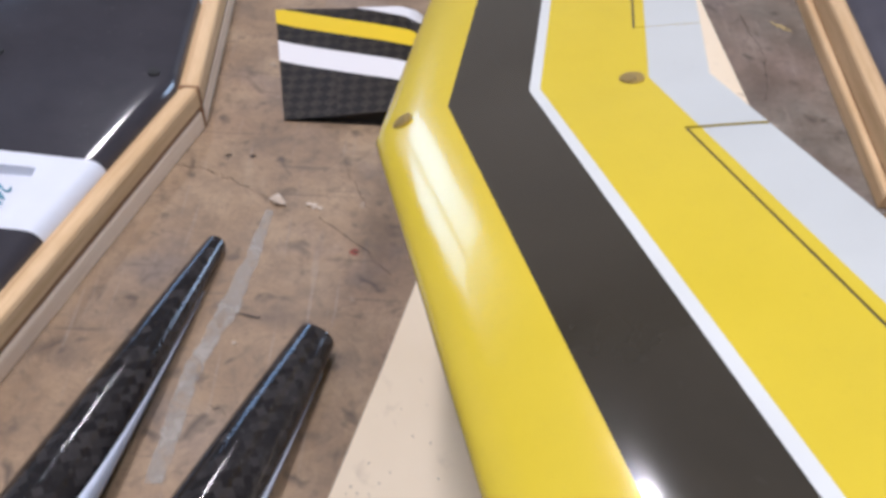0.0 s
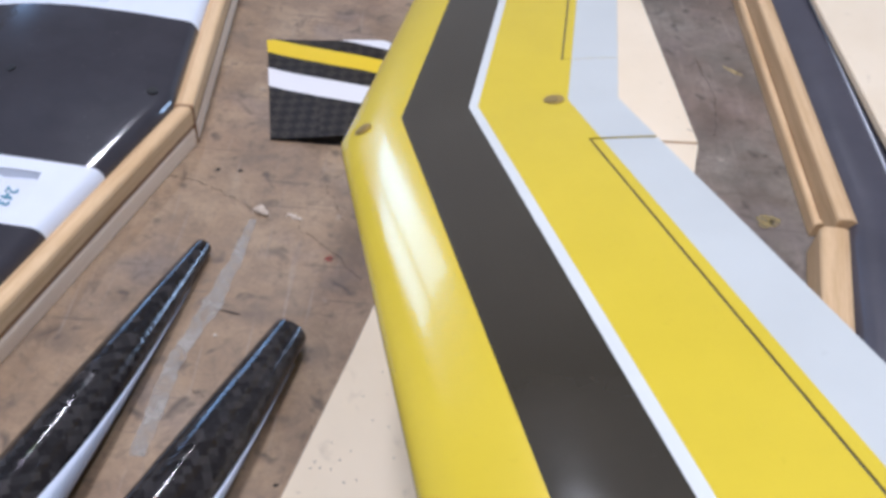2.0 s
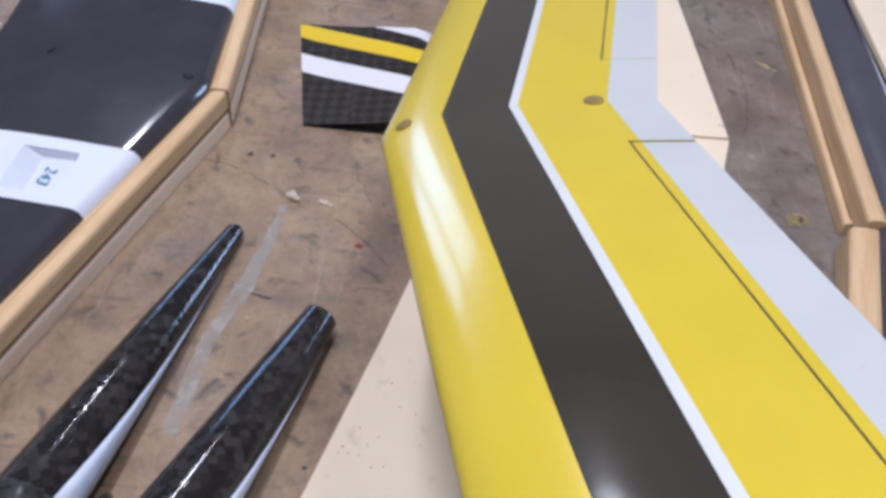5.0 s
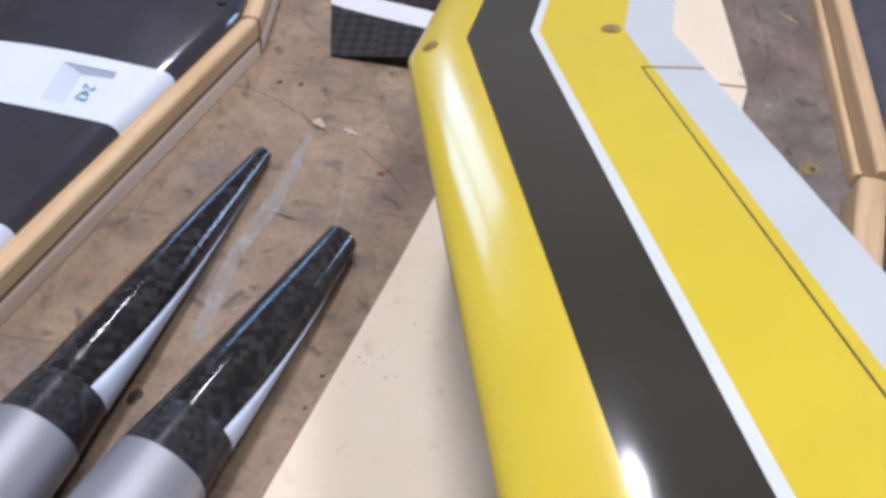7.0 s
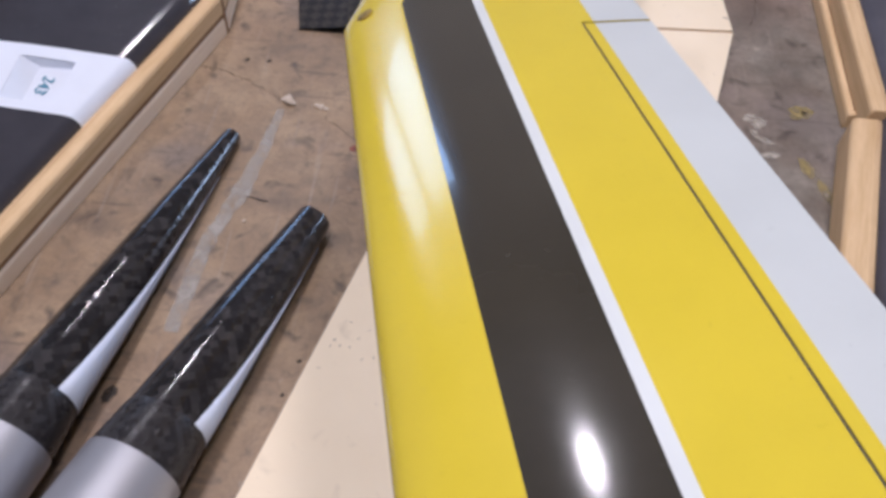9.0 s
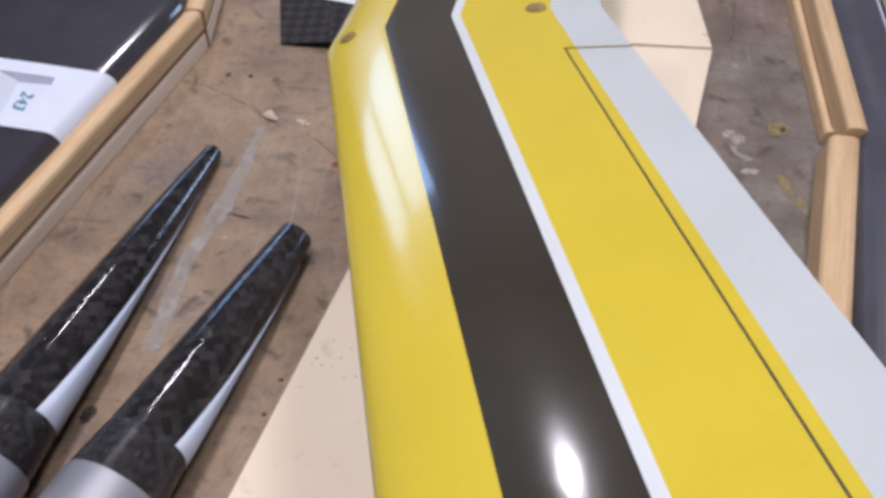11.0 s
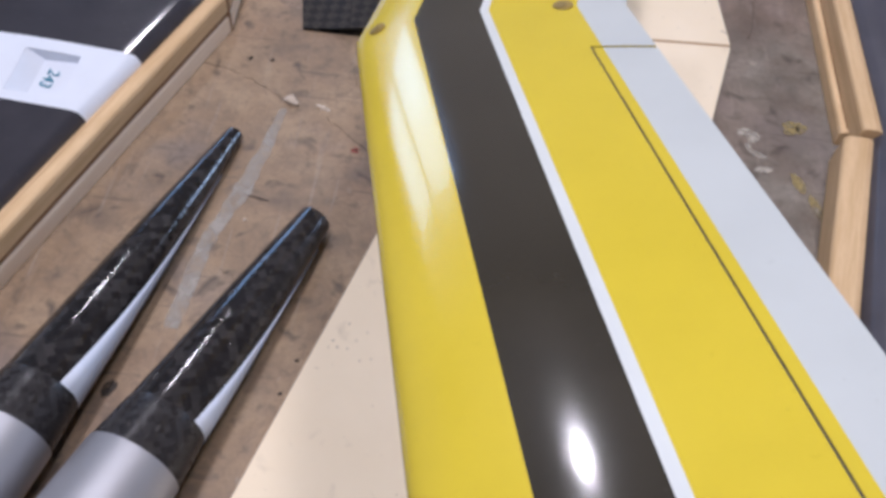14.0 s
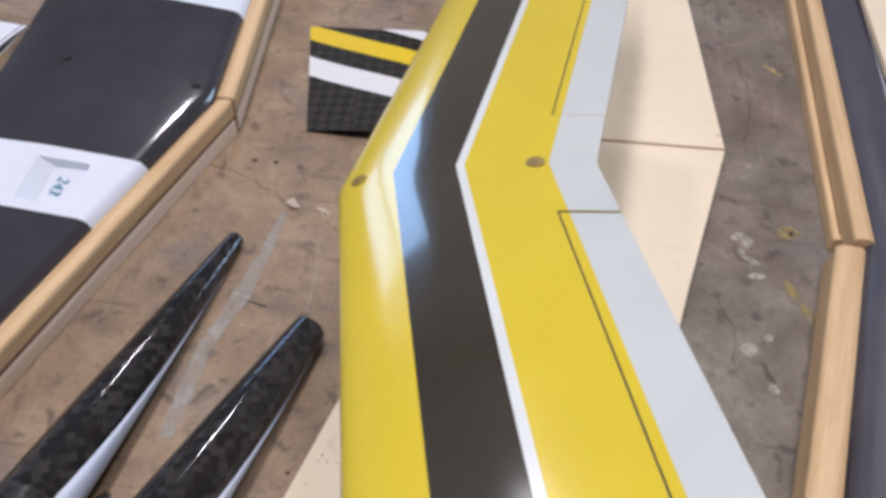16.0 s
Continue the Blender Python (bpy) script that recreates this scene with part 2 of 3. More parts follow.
# ---- the room and the bench ----
def room():
    x0, x1, y0, y1, z0, z1 = -2.5, 2.5, -2.5, 3.0, -0.9, 1.9
    t = 0.15
    north, east = (-2.01, -1.01, 0.53, 1.27), (1.80, 2.70, 0.04, 0.88)
    bm = bmesh.new()
    box(bm, (x0 - t, y0 - t, z0 - 0.1), (x1 + t, y1 + t, z0))
    tagged(mesh_object("floor", bm, CONCRETE), "grey concrete workshop floor under the bench", "floor", kind="structure")
    bm = bmesh.new()
    box(bm, (x0 - t, y0 - t, z1), (x1 + t, y1 + t, z1 + 0.1))
    tagged(mesh_object("ceiling", bm, PLASTER), "plain pale workshop ceiling", "ceiling", kind="structure")
    bm = bmesh.new()
    box(bm, (x0 - t, y0 - t, z0), (x0, y1 + t, z1))
    tagged(mesh_object("wall_west", bm, PLASTER), "plain painted workshop wall", "wall", kind="structure")
    bm = bmesh.new()
    box(bm, (x0, y0 - t, z0), (x1, y0, z1))
    tagged(mesh_object("wall_south", bm, PLASTER), "plain painted workshop wall", "wall", kind="structure")
    a, b, c, d = north
    bm = bmesh.new()
    for lo, hi in (((x0, z0), (a, z1)), ((b, z0), (x1, z1)), ((a, z0), (b, c)), ((a, d), (b, z1))):
        box(bm, (lo[0], y1, lo[1]), (hi[0], y1 + t, hi[1]))
    tagged(mesh_object("wall_north", bm, PLASTER), "painted workshop wall with a narrow window opening", "wall", kind="structure")
    a, b, c, d = east
    bm = bmesh.new()
    for lo, hi in (((y0 - t, z0), (a, z1)), ((b, z0), (y1 + t, z1)), ((a, z0), (b, c)), ((a, d), (b, z1))):
        box(bm, (x1, lo[0], lo[1]), (x1 + t, hi[0], hi[1]))
    tagged(mesh_object("wall_east", bm, PLASTER), "painted workshop wall with a window opening", "wall", kind="structure")


room()


def window_frame(name, place, turn, w, h):
    """A painted casement in a wall opening: outer frame, one upright and one cross bar."""
    ob = thing(name, "white painted workshop window frame", "window", Matrix.Translation(place) @ pose(0, 0, 0, 0, 0, turn), kind="structure")
    b = 0.05
    for lo, hi in (((-w / 2, -h / 2), (-w / 2 + b, h / 2)), ((w / 2 - b, -h / 2), (w / 2, h / 2)), ((-w / 2 + b, -h / 2), (w / 2 - b, -h / 2 + b)), ((-w / 2 + b, h / 2 - b), (w / 2 - b, h / 2))):
        bm = bmesh.new()
        box(bm, (lo[0], -0.03, lo[1]), (hi[0], 0.02, hi[1]))
        part("frame_bar", bm, WHITE, ob)
    bm = bmesh.new()
    box(bm, (-0.03, -0.03, -h / 2 + b), (0.03, 0.015, h / 2 - b))
    part("mullion", bm, WHITE, ob)


window_frame("window_1", (-1.51, 2.94, 0.90), 0, 1.00, 0.74)
window_frame("window_2", (2.45, 2.25, 0.46), -90, 0.90, 0.84)

bench = thing("workbench", "worn brown wooden workbench with stains and paint spots", "workbench", pose(0, 0, 0))
bm = bmesh.new()
box(bm, (-0.9, -0.45, -0.04), (1.0, 1.15, 0.0))
part("benchtop", bm, BENCH, bench, "scuffed brown benchtop with glue and paint stains", bevel=0.002)
for x in (-0.82, 0.92):
    for y in (-0.37, 1.07):
        bm = bmesh.new()
        box(bm, (x - 0.04, y - 0.04, -0.9), (x + 0.04, y + 0.04, -0.04))
        part("leg", bm, BALSA, bench)


# ---- the painted tail surface ----
CHORD, HALF, GAPSPAN = 0.0979, 0.34, 0.0320
TAIL_POSE = pose(-0.0067, 0.1985, 0.1916, -11.97, -15.63, 4.82)


def section(u):
    """Half thickness of the tail's section at u of the chord."""
    return 0.5 * 0.078 * CHORD / 0.1 * (0.2969 * math.sqrt(u) - 0.126 * u - 0.3516 * u * u + 0.2843 * u ** 3 - 0.1020 * u ** 4)


def tail_surface():
    ob = thing("tail_stabilizer", "glossy yellow, black and pale grey swept model aircraft tail", "aircraft tail",
               TAIL_POSE)
    hinge, grey = 0.0771, 0.0810
    b1, b2, b3 = 0.0236, 0.0473, 0.0504
    lift = -0.0025
    upper = sorted({*(CHORD * (i / 10) ** 2 * 0.2246 for i in range(11)), b1, 0.03, 0.038, b2, b3, 0.058, 0.066, 0.073, hinge})
    rear = [hinge + 0.0005, grey, 0.088, 0.095, CHORD]
    sweep = lambda y: 0.176 * y if y > 0 else -0.191 * y
    tone = lambda x: 0 if x < b1 - 1e-6 else 1 if x < b2 - 1e-6 else 2 if x < b3 - 1e-6 else 0 if x < grey - 1e-6 else 3

    def ring(xs, y):
        top = [(x + sweep(y), y, 2 * section(x / CHORD) + lift + 0.016 * abs(y)) for x in xs]
        bot = [(x + sweep(y), y, -1.2 * section(x / CHORD) + lift - 0.0006 + 0.016 * abs(y)) for x in reversed(xs[1:] if xs[0] == 0 else xs)]
        return top + bot

    def skin(xs, ys):
        bm = bmesh.new()
        n = len(xs)

        def mats(i, j):
            if j < n - 1:
                return tone(xs[j])
            return 0
        loft(bm, [ring(xs, y) for y in ys], mats=mats)
        return bm

    spans = lambda a, b, n: [a + (b - a) * i / n for i in range(n + 1)]
    ys = spans(-HALF, -GAPSPAN, 10)[:-1] + [-GAPSPAN, -0.012, 0.0, 0.012] + spans(GAPSPAN, HALF, 10)
    part("main_surface", skin(upper, ys), [YELLOW, BLACK, WHITE, SILVERGREY], ob, "yellow main surface with black and white stripes", smooth=True)
    part("tail_bridge", skin([hinge, *rear[1:]], spans(-GAPSPAN + 0.0003, GAPSPAN - 0.0001, 8)), [YELLOW, BLACK, WHITE, SILVERGREY], ob, "fixed grey trailing piece between the elevators", smooth=True)
    for sign in (-1, 1):
        e = part("elevator", skin([hinge + 0.0007, *rear[1:]], spans(sign * (GAPSPAN + (0.0011 if sign < 0 else 0.0002)), sign * HALF, 10)), [YELLOW, BLACK, WHITE, SILVERGREY], ob,
                 "pale grey elevator with a yellow strip at its hinge", smooth=True)
        bm = bmesh.new()
        prism(bm, [(hinge - 0.0001 + sweep(sign * y), sign * y) for y in (GAPSPAN, HALF)] + [(hinge + 0.0008 + sweep(sign * y), sign * y) for y in (HALF, GAPSPAN)],
              lift, lambda x, y: 2 * section(hinge / CHORD) + lift + 0.016 * abs(y) - 0.0004)
        part("hinge_gap", bm, GAP, e, "dark hinge line")
        if sign < 0:
            bm = bmesh.new()
            a, b = -GAPSPAN - 0.0011, -GAPSPAN + 0.0003
            prism(bm, [(x + sweep(y), y) for x, y in ((hinge, a), (CHORD - 0.001, a), (CHORD - 0.001, b), (hinge, b))], lift - 0.0004,
                  lambda x, y: 2 * section(min(1, (x - sweep(y)) / CHORD)) + lift + 0.016 * abs(y) - 0.0005)
            part("end_gap", bm, GAP, e, "dark gap at the elevator's end")
    for x, r in ((0.0097, 0.0032), (0.0762, 0.0036)):
        bm = bmesh.new()
        bmesh.ops.create_cone(bm, cap_ends=True, segments=24, radius1=r, radius2=r, depth=0.0012,
                              matrix=Matrix.Translation((x, 0, 2 * section(x / CHORD) + lift - 0.0002)) @ Euler((0, radians(-22 if x < 0.02 else 3), 0)).to_matrix().to_4x4())
        hole = part("bolt_hole", bm, HOLE, ob, "bolt hole through the skin")
        # no real bore: an off-centre darker disc paints the hole's inner shade
        bm = bmesh.new()
        bmesh.ops.create_cone(bm, cap_ends=True, segments=24, radius1=r * 0.62, radius2=r * 0.62, depth=0.0012,
                              matrix=Matrix.Translation((x - r * 0.25, -r * 0.1, 2 * section((x - r * 0.25) / CHORD) + lift + 0.0001)) @ Euler((0, radians(-22 if x < 0.02 else 3), 0)).to_matrix().to_4x4())
        part("bore", bm, HOLE_SHADE, hole, "darker disc painting the shade inside the bolt hole")
    return ob


tail_surface()


# ---- wings with timber edges ----
def interp(x, table):
    return float(np.interp(x, [a for a, _ in table], [b for _, b in table]))


TOP = [(0, 0.0310), (0.008, 0.0338), (0.014, 0.0351), (0.02, 0.0361), (0.025, 0.0367), (0.03, 0.0371), (0.035, 0.0374), (0.04, 0.0376),
       (0.05, 0.0379), (0.075, 0.0383), (0.1, 0.0386), (0.14, 0.0391), (0.2, 0.0399), (0.27, 0.0409), (0.35, 0.0418), (0.42, 0.0424),
       (0.5, 0.0428), (0.6, 0.0429), (0.7, 0.0424), (0.78, 0.0415), (0.85, 0.0402), (0.93, 0.0384), (1, 0.0362)]


def wing_skin(edge, chord, side, stations, bands, top, pockets=()):
    """A wing lying on the bench. edge(y): x of its front; side: which way its chord runs; bands(y): material; pockets: x0, x1, y0, y1, floor."""
    us = [0, 0.004, 0.008, 0.014, 0.02, 0.025, 0.03, 0.035, 0.04, 0.05, 0.075, 0.1, 0.27, 0.5, 0.6, 0.7, 0.78, 0.85, 0.93, 1]
    ys = sorted({*stations, *(v for p in pockets for v in p[2:4])})
    bm = bmesh.new()
    cols = []
    for y in ys:
        extra = [(p[k] - edge(y)) / (side * chord) for p in pockets for k in (0, 1)]
        cols.append(sorted(us + [max(u, 0.001 * (k + 1)) for k, u in enumerate(extra[:2])]) if extra else us)
    at = lambda i, j: Vector((edge(ys[i]) + side * chord * cols[i][j], ys[i], interp(cols[i][j], top)))
    n = len(cols[0])
    vs = [[bm.verts.new(at(i, j)) for j in range(n)] for i in range(len(ys))]
    for i in range(len(ys) - 1):
        ym = (ys[i] + ys[i + 1]) / 2
        for j in range(n - 1):
            xm = (at(i, j).x + at(i + 1, j + 1).x) / 2
            hit = [p for p in pockets if p[2] < ym < p[3] and min(p[:2]) < xm < max(p[:2])]
            if not hit:
                bm.faces.new((vs[i][j], vs[i + 1][j], vs[i + 1][j + 1], vs[i][j + 1])).material_index = bands(ym)
    low = 0.002
    for i in range(len(ys) - 1):
        for j in (0, n - 1):
            a, b = vs[i][j].co, vs[i + 1][j].co
            bm.faces.new((vs[i][j], vs[i + 1][j], bm.verts.new((b.x, b.y, low)), bm.verts.new((a.x, a.y, low)))).material_index = bands((a.y + b.y) / 2)
    return bm


def edging(bm, outer, width, side, z0, z1, round_in, y0, y1):
    """One timber edging strip; outer(y) is its outer line. The top edge on the wing's side is rounded."""
    rings = []
    for y in (y0, y1):
        x = outer(y)
        r = round_in
        rings.append([(x, y, z0), (x + side * width, y, z0), (x + side * width, y, z1 - r), (x + side * (width - 0.3 * r), y, z1 - 0.3 * r), (x + side * (width - r), y, z1),
                      (x + side * 0.003, y, z1), (x + side * 0.0008, y, z1 - 0.0008), (x, y, z1 - 0.003)])
    loft(bm, rings)
    grid_uv(bm, Vector(rings[1][0]) - Vector(rings[0][0]))


def hole_disc(name, x, y, z, r, parent, mat=None, lean=(0, 0)):
    bm = bmesh.new()
    bmesh.ops.create_cone(bm, cap_ends=True, segments=18, radius1=r, radius2=r, depth=0.0012, matrix=Matrix.Translation((x, y, z)) @ Euler((lean[0], lean[1], 0)).to_matrix().to_4x4())
    return part(name, bm, mat or PITCH, parent)


KX, KY = -0.143, 0.417
left_edge = lambda y: KX + (y - KY) * (0.312 if y < KY else -0.055)
left_out = lambda y: -0.131 + (y - 0.421) * (0.302 if y < 0.421 else -0.055)


def left_wing():
    ob = thing("carbon_wing", "dark carbon model wing with white bands and pine edging", "aircraft wing", pose(0, 0, 0))
    white = lambda y: 1 if (0.292 < y < 0.345 or 0.512 < y < 0.565 or 0.150 < y < 0.208) else 0
    pockets = [(-0.197, -0.2295, 0.299, 0.335, 0.0336), (-0.197, -0.2295, 0.519, 0.554, 0.0336)]
    stations = [-0.12, 0.0, 0.08, 0.15, 0.208, 0.25, 0.292, 0.345, 0.37, 0.40, KY, 0.435, 0.46, 0.512, 0.565, 0.62, 0.7, 0.8]
    bm = wing_skin(left_edge, 0.150, -1, stations, white, TOP, pockets)
    part("skin", bm, [SKIN, STRIPE], ob, "glossy dark carbon skin with white bands", smooth=True)
    for k, (x0, x1, y0, y1, zf) in enumerate(pockets):
        bm = bmesh.new()
        t = 0.0015
        rim = lambda x, y: interp((left_edge(y) - x) / 0.150, TOP) - 0.0003
        inner, outer = [], []
        for y, o in ((y0, -t), (y1, t)):
            inner.append([bm.verts.new(p) for p in ((x1, y, rim(x1, y)), (x1 + 0.009, y, zf), (x0, y, zf), (x0, y, rim(x0, y)))])
            outer.append([bm.verts.new(p) for p in ((x1 - t, y + o, rim(x1 - t, y)), (x1 - t, y + o, zf - t), (x0 + t, y + o, zf - t), (x0 + t, y + o, rim(x0 + t, y)))])
        for ring in (inner, outer):
            for j in range(3):
                bm.faces.new((ring[0][j], ring[0][j + 1], ring[1][j + 1], ring[1][j]))
            for row in ring:
                bm.faces.new(row)
        for i, j in ((0, 0), (1, 3)):
            bm.faces.new((inner[0][j], inner[1][j], outer[1][j], outer[0][j]))
            bm.faces.new((inner[i][0], inner[i][3], outer[i][3], outer[i][0]))
        bmesh.ops.recalc_face_normals(bm, faces=bm.faces)
        pk = part("servo_pocket", bm, STRIPE, ob, "recessed white servo pocket")
        if k == 0:
            curve = bpy.data.curves.new("number", "FONT")
            curve.body, curve.size, curve.extrude, curve.shear = "243", 0.0106, 0.0002, 0.15
            tmp = new("number_tmp", curve)
            me = bpy.data.meshes.new_from_object(tmp.evaluated_get(bpy.context.evaluated_depsgraph_get()))
            bpy.data.objects.remove(tmp)
            me.materials.clear()
            me.materials.append(INK)
            no = new("handwritten_number", me)
            no.matrix_world = pose(-0.2145, y1 - 0.0075, zf + 0.0006, 0, 0, -97)
            no.parent = pk
            tagged(no, "blue handwritten number")
    for y0, y1 in ((-0.12, 0.420), (0.4225, 0.8)):
        for z0, z1, r, w in ((0.0, 0.0142, 0.001, 0.0125), (0.0170, 0.031, 0.008, 0.0155)):
            bm = bmesh.new()
            edging(bm, left_out, w, -1, z0, z1, r, y0, y1)
            part("edging_strip", bm, PINE if z0 else BALSA, ob, "pale pine edging strip" if z0 else "raw pale lower edging strip", bevel=0.0006)
        bm = bmesh.new()
        edging(bm, lambda y: left_out(y) - 0.0003, 0.010, -1, 0.0140, 0.0172, 0.0002, y0, y1)
        part("glue_line", bm, LINE, ob)
    bm = bmesh.new()
    box(bm, (left_out(0.421) - 0.0145, 0.4198, 0.0), (left_out(0.421) + 0.0002, 0.4227, 0.0305))
    part("butt_joint", bm, LINE, ob, "dark glued joint in the edging")
    hole_disc("screw_hole", -0.1565, 0.4228, interp(0.107, TOP) + 0.0004, 0.0034, ob, lean=(0, 0.13))
    hole_disc("screw_hole", -0.250, 0.4300, interp(0.73, TOP) + 0.0004, 0.0029, ob, lean=(0, -0.2))
    return ob


left_wing()

RKX, RKY = 0.290, 0.381
right_out_far = lambda y: RKX - 0.004 + (y - RKY) * 0.040
right_out_near = lambda y: RKX - 0.010 + (y - RKY + 0.02) * 0.265
right_edge = lambda y: (right_out_far(y) + 0.017) if y > RKY else (RKX + 0.013 + (y - RKY) * 0.24)
RTOP = [(0, 0.020), (0.02, 0.026), (0.05, 0.030), (0.1, 0.034), (0.2, 0.038), (0.35, 0.040), (0.5, 0.038), (0.7, 0.030), (0.85, 0.022), (1, 0.012)]


def right_wing():
    ob = thing("carbon_wing", "slate-grey carbon model wing with pine edging strips", "aircraft wing", pose(0, 0, 0))
    stations = [-0.12, 0.0, 0.1, 0.2, 0.3, 0.36, RKY, 0.40, 0.45, 0.55, 0.65, 0.75, 0.85]
    part("skin", wing_skin(right_edge, 0.165, 1, stations, lambda y: 0, RTOP), [SKIN_BLUE], ob, "satin slate-grey carbon skin", smooth=True)
    for z0, z1, r, off, y0 in ((0.0, 0.012, 0.001, 0.0, RKY - 0.004), (0.0123, 0.030, 0.006, 0.005, RKY - 0.018)):
        bm = bmesh.new()
        edging(bm, lambda y: right_out_far(y) + off, 0.016 - 0.3 * off, 1, z0, z1, r, y0, 0.85)
        part("edging_strip", bm, PINE, ob, "pale pine edging strip", bevel=0.0006)
    bm = bmesh.new()
    edging(bm, lambda y: right_out_far(y) + 0.003, 0.010, 1, 0.0118, 0.0126, 0.0002, RKY, 0.85)
    part("glue_line", bm, LINE, ob)
    bm = bmesh.new()
    edging(bm, right_out_near, 0.021, 1, 0.0, 0.025, 0.006, -0.12, RKY - 0.020)
    part("edging_strip", bm, PINE, ob, "pale pine edging strip", bevel=0.0012)
    bm = bmesh.new()
    loft(bm, [[(right_edge(y) + d, y, 0.0385 + h) for d, h in ((0.0285, -0.003), (0.0297, -0.003), (0.0297, -0.0012), (0.0285, -0.0012))] for y in (0.40, 0.84)])
    part("edge_line", bm, STRIPE, ob, "thin pale line along the skin")
    return ob


right_wing()
bm = bmesh.new()
prism(bm, [(0.336, 0.32), (0.3365, 0.47), (0.338, 0.672), (0.48, 0.672), (0.48, 0.32)], 0.0405, 0.0465)
tagged(mesh_object("foam_sheet", bm, FOAM, bevel=0.0008), "thin cream foam sheet lying on the slate-grey wing", "foam sheet")

bm = bmesh.new()
prism(bm, [(0.350, 0.70), (0.354, 0.86), (0.48, 0.86), (0.48, 0.70)], 0.0405, 0.0465)
tagged(mesh_object("foam_sheet", bm, FOAM, bevel=0.0008), "thin cream foam sheet lying on the slate-grey wing", "foam sheet")

# ---- foam boards under the tail ----
BOARD_Z = 0.015


def board(name, outline, label):
    bm = bmesh.new()
    prism(bm, outline, 0.0, BOARD_Z)
    return tagged(mesh_object(name, bm, FOAM, bevel=0.0007), label, "foam board", group="cream foam boards under the tail")


board("foam_board", [(0.2195, 0.4475), (0.185, 0.318), (0.120, 0.06), (0.09, -0.06), (-0.092, -0.06), (-0.049, 0.085), (-0.0065, 0.238), (0.045, 0.437)], "cream foam board smudged with dust on the bench")
board("foam_board", [(0.2195, 0.4500), (0.044, 0.4395), (0.030, 0.64), (0.01, 0.80), (0.188, 0.80), (0.201, 0.685)], "cream foam board butted to its neighbour")
VENEER = timber_material("brown_veneer", (0.40, 0.24, 0.12), (0.30, 0.17, 0.08))
bm = bmesh.new()
prism(bm, [(0.2190, 0.4478), (0.0450, 0.4373), (0.0445, 0.4393), (0.2190, 0.4497)], 0.0, BOARD_Z - 0.0012)
tagged(mesh_object("veneer_strip", bm, VENEER), "thin brown veneer strip between two foam boards", "veneer strip")
UNDER, FACING = TAIL_POSE @ Vector((0.08, -0.24, -0.0085)), TAIL_POSE.to_3x3() @ Vector((0, 0, 1))
prop_top = lambda x, y: UNDER.z - (FACING.x * (x - UNDER.x) + FACING.y * (y - UNDER.y)) / FACING.z
bm = bmesh.new()
prism(bm, [(0.045, -0.055), (0.105, -0.055), (0.105, 0.0), (0.045, 0.0)], BOARD_Z, prop_top)
tagged(mesh_object("foam_prop", bm, FOAM), "cream foam prop standing under the tail", "foam prop")


# ---- carbon booms ----
def boom(tip, collar, r_tip, r_mid, cut, label, wedge_at):
    """A tapering carbon boom lying on the bench: tip and collar are plan points on its axis."""
    tip, collar = Vector((*tip, r_tip)), Vector((*collar, r_mid + 0.003))
    axis = (collar - tip).normalized()
    ln = (collar - tip).length
    right = axis.cross(Vector((0, 0, 1))).normalized()
    up = right.cross(axis).normalized()
    ob = thing("tail_boom", label, "carbon boom", group="carbon booms on the bench")
    N = 40

    def ring(s, r):
        c = tip + axis * s
        return [tuple(c + right * (r * math.cos(2 * math.pi * k / N)) + up * (r * math.sin(2 * math.pi * k / N))) for k in range(N)]

    prof = lambda f: r_tip + (r_mid - r_tip) * (1.18 * f - 0.18 * f * f)
    bm = bmesh.new()
    fs = [i / 14 for i in range(15)]
    loft(bm, [ring(ln * f, prof(f)) for f in fs], uv=True)
    part("cone", bm, WEAVE, ob, "glossy carbon weave cone", smooth=True)
    # the painted flash, a thin wedge that widens to the collar
    bm = bmesh.new()
    inner = []
    for i in range(13):
        f = wedge_at[0] + (0.995 - wedge_at[0]) * i / 12
        half = wedge_at[2] * i / 12
        mid = wedge_at[1] - half
        c, r = tip + axis * ln * f, prof(f) + 0.00025
        row = []
        for k in range(5):
            a = radians(mid + half * (k / 2 - 1))
            row.append(bm.verts.new(c + right * (r * math.cos(a)) + up * (r * math.sin(a))))
        inner.append(row)
    for a, b in zip(inner, inner[1:]):
        for k in range(4):
            bm.faces.new((a[k], a[k + 1], b[k + 1], b[k]))
    wb = part("paint_flash", bm, FLASH, ob, "white painted wedge", smooth=True)
    solid = wb.modifiers.new("thick", "SOLIDIFY")
    solid.thickness = 0.0003
    bm = bmesh.new()
    loft(bm, [ring(ln + d, r) for d, r in ((-0.002, r_mid - 0.0004), (-0.0003, r_mid + 0.0001), (0.004, r_mid + 0.0007), (0.024, r_mid + 0.0026))], uv=True)
    part("collar", bm, WEAVE_DULL, ob, "sanded carbon collar", smooth=True)
    bm = bmesh.new()
    loft(bm, [ring(ln + d, r_mid + e) for d, e in ((0.0238, 0.0024), (0.0242, 0.0030), (0.10, 0.0045), (0.20, 0.0045))])
    part("sleeve", bm, METAL, ob, "satin silver sleeve", smooth=True)
    if cut:
        bm = bmesh.new()
        loft(bm, [ring(-0.0002, r_tip * 0.84), ring(0.001, r_tip * 0.84)])
        part("bore", bm, PITCH, ob, "dark open end")
    return ob


boom((-0.1038, 0.3185), (-0.1480, 0.1250), 0.0053, 0.0192, False, "tapering carbon boom with white flash and silver sleeve", (0.16, 206, 35))
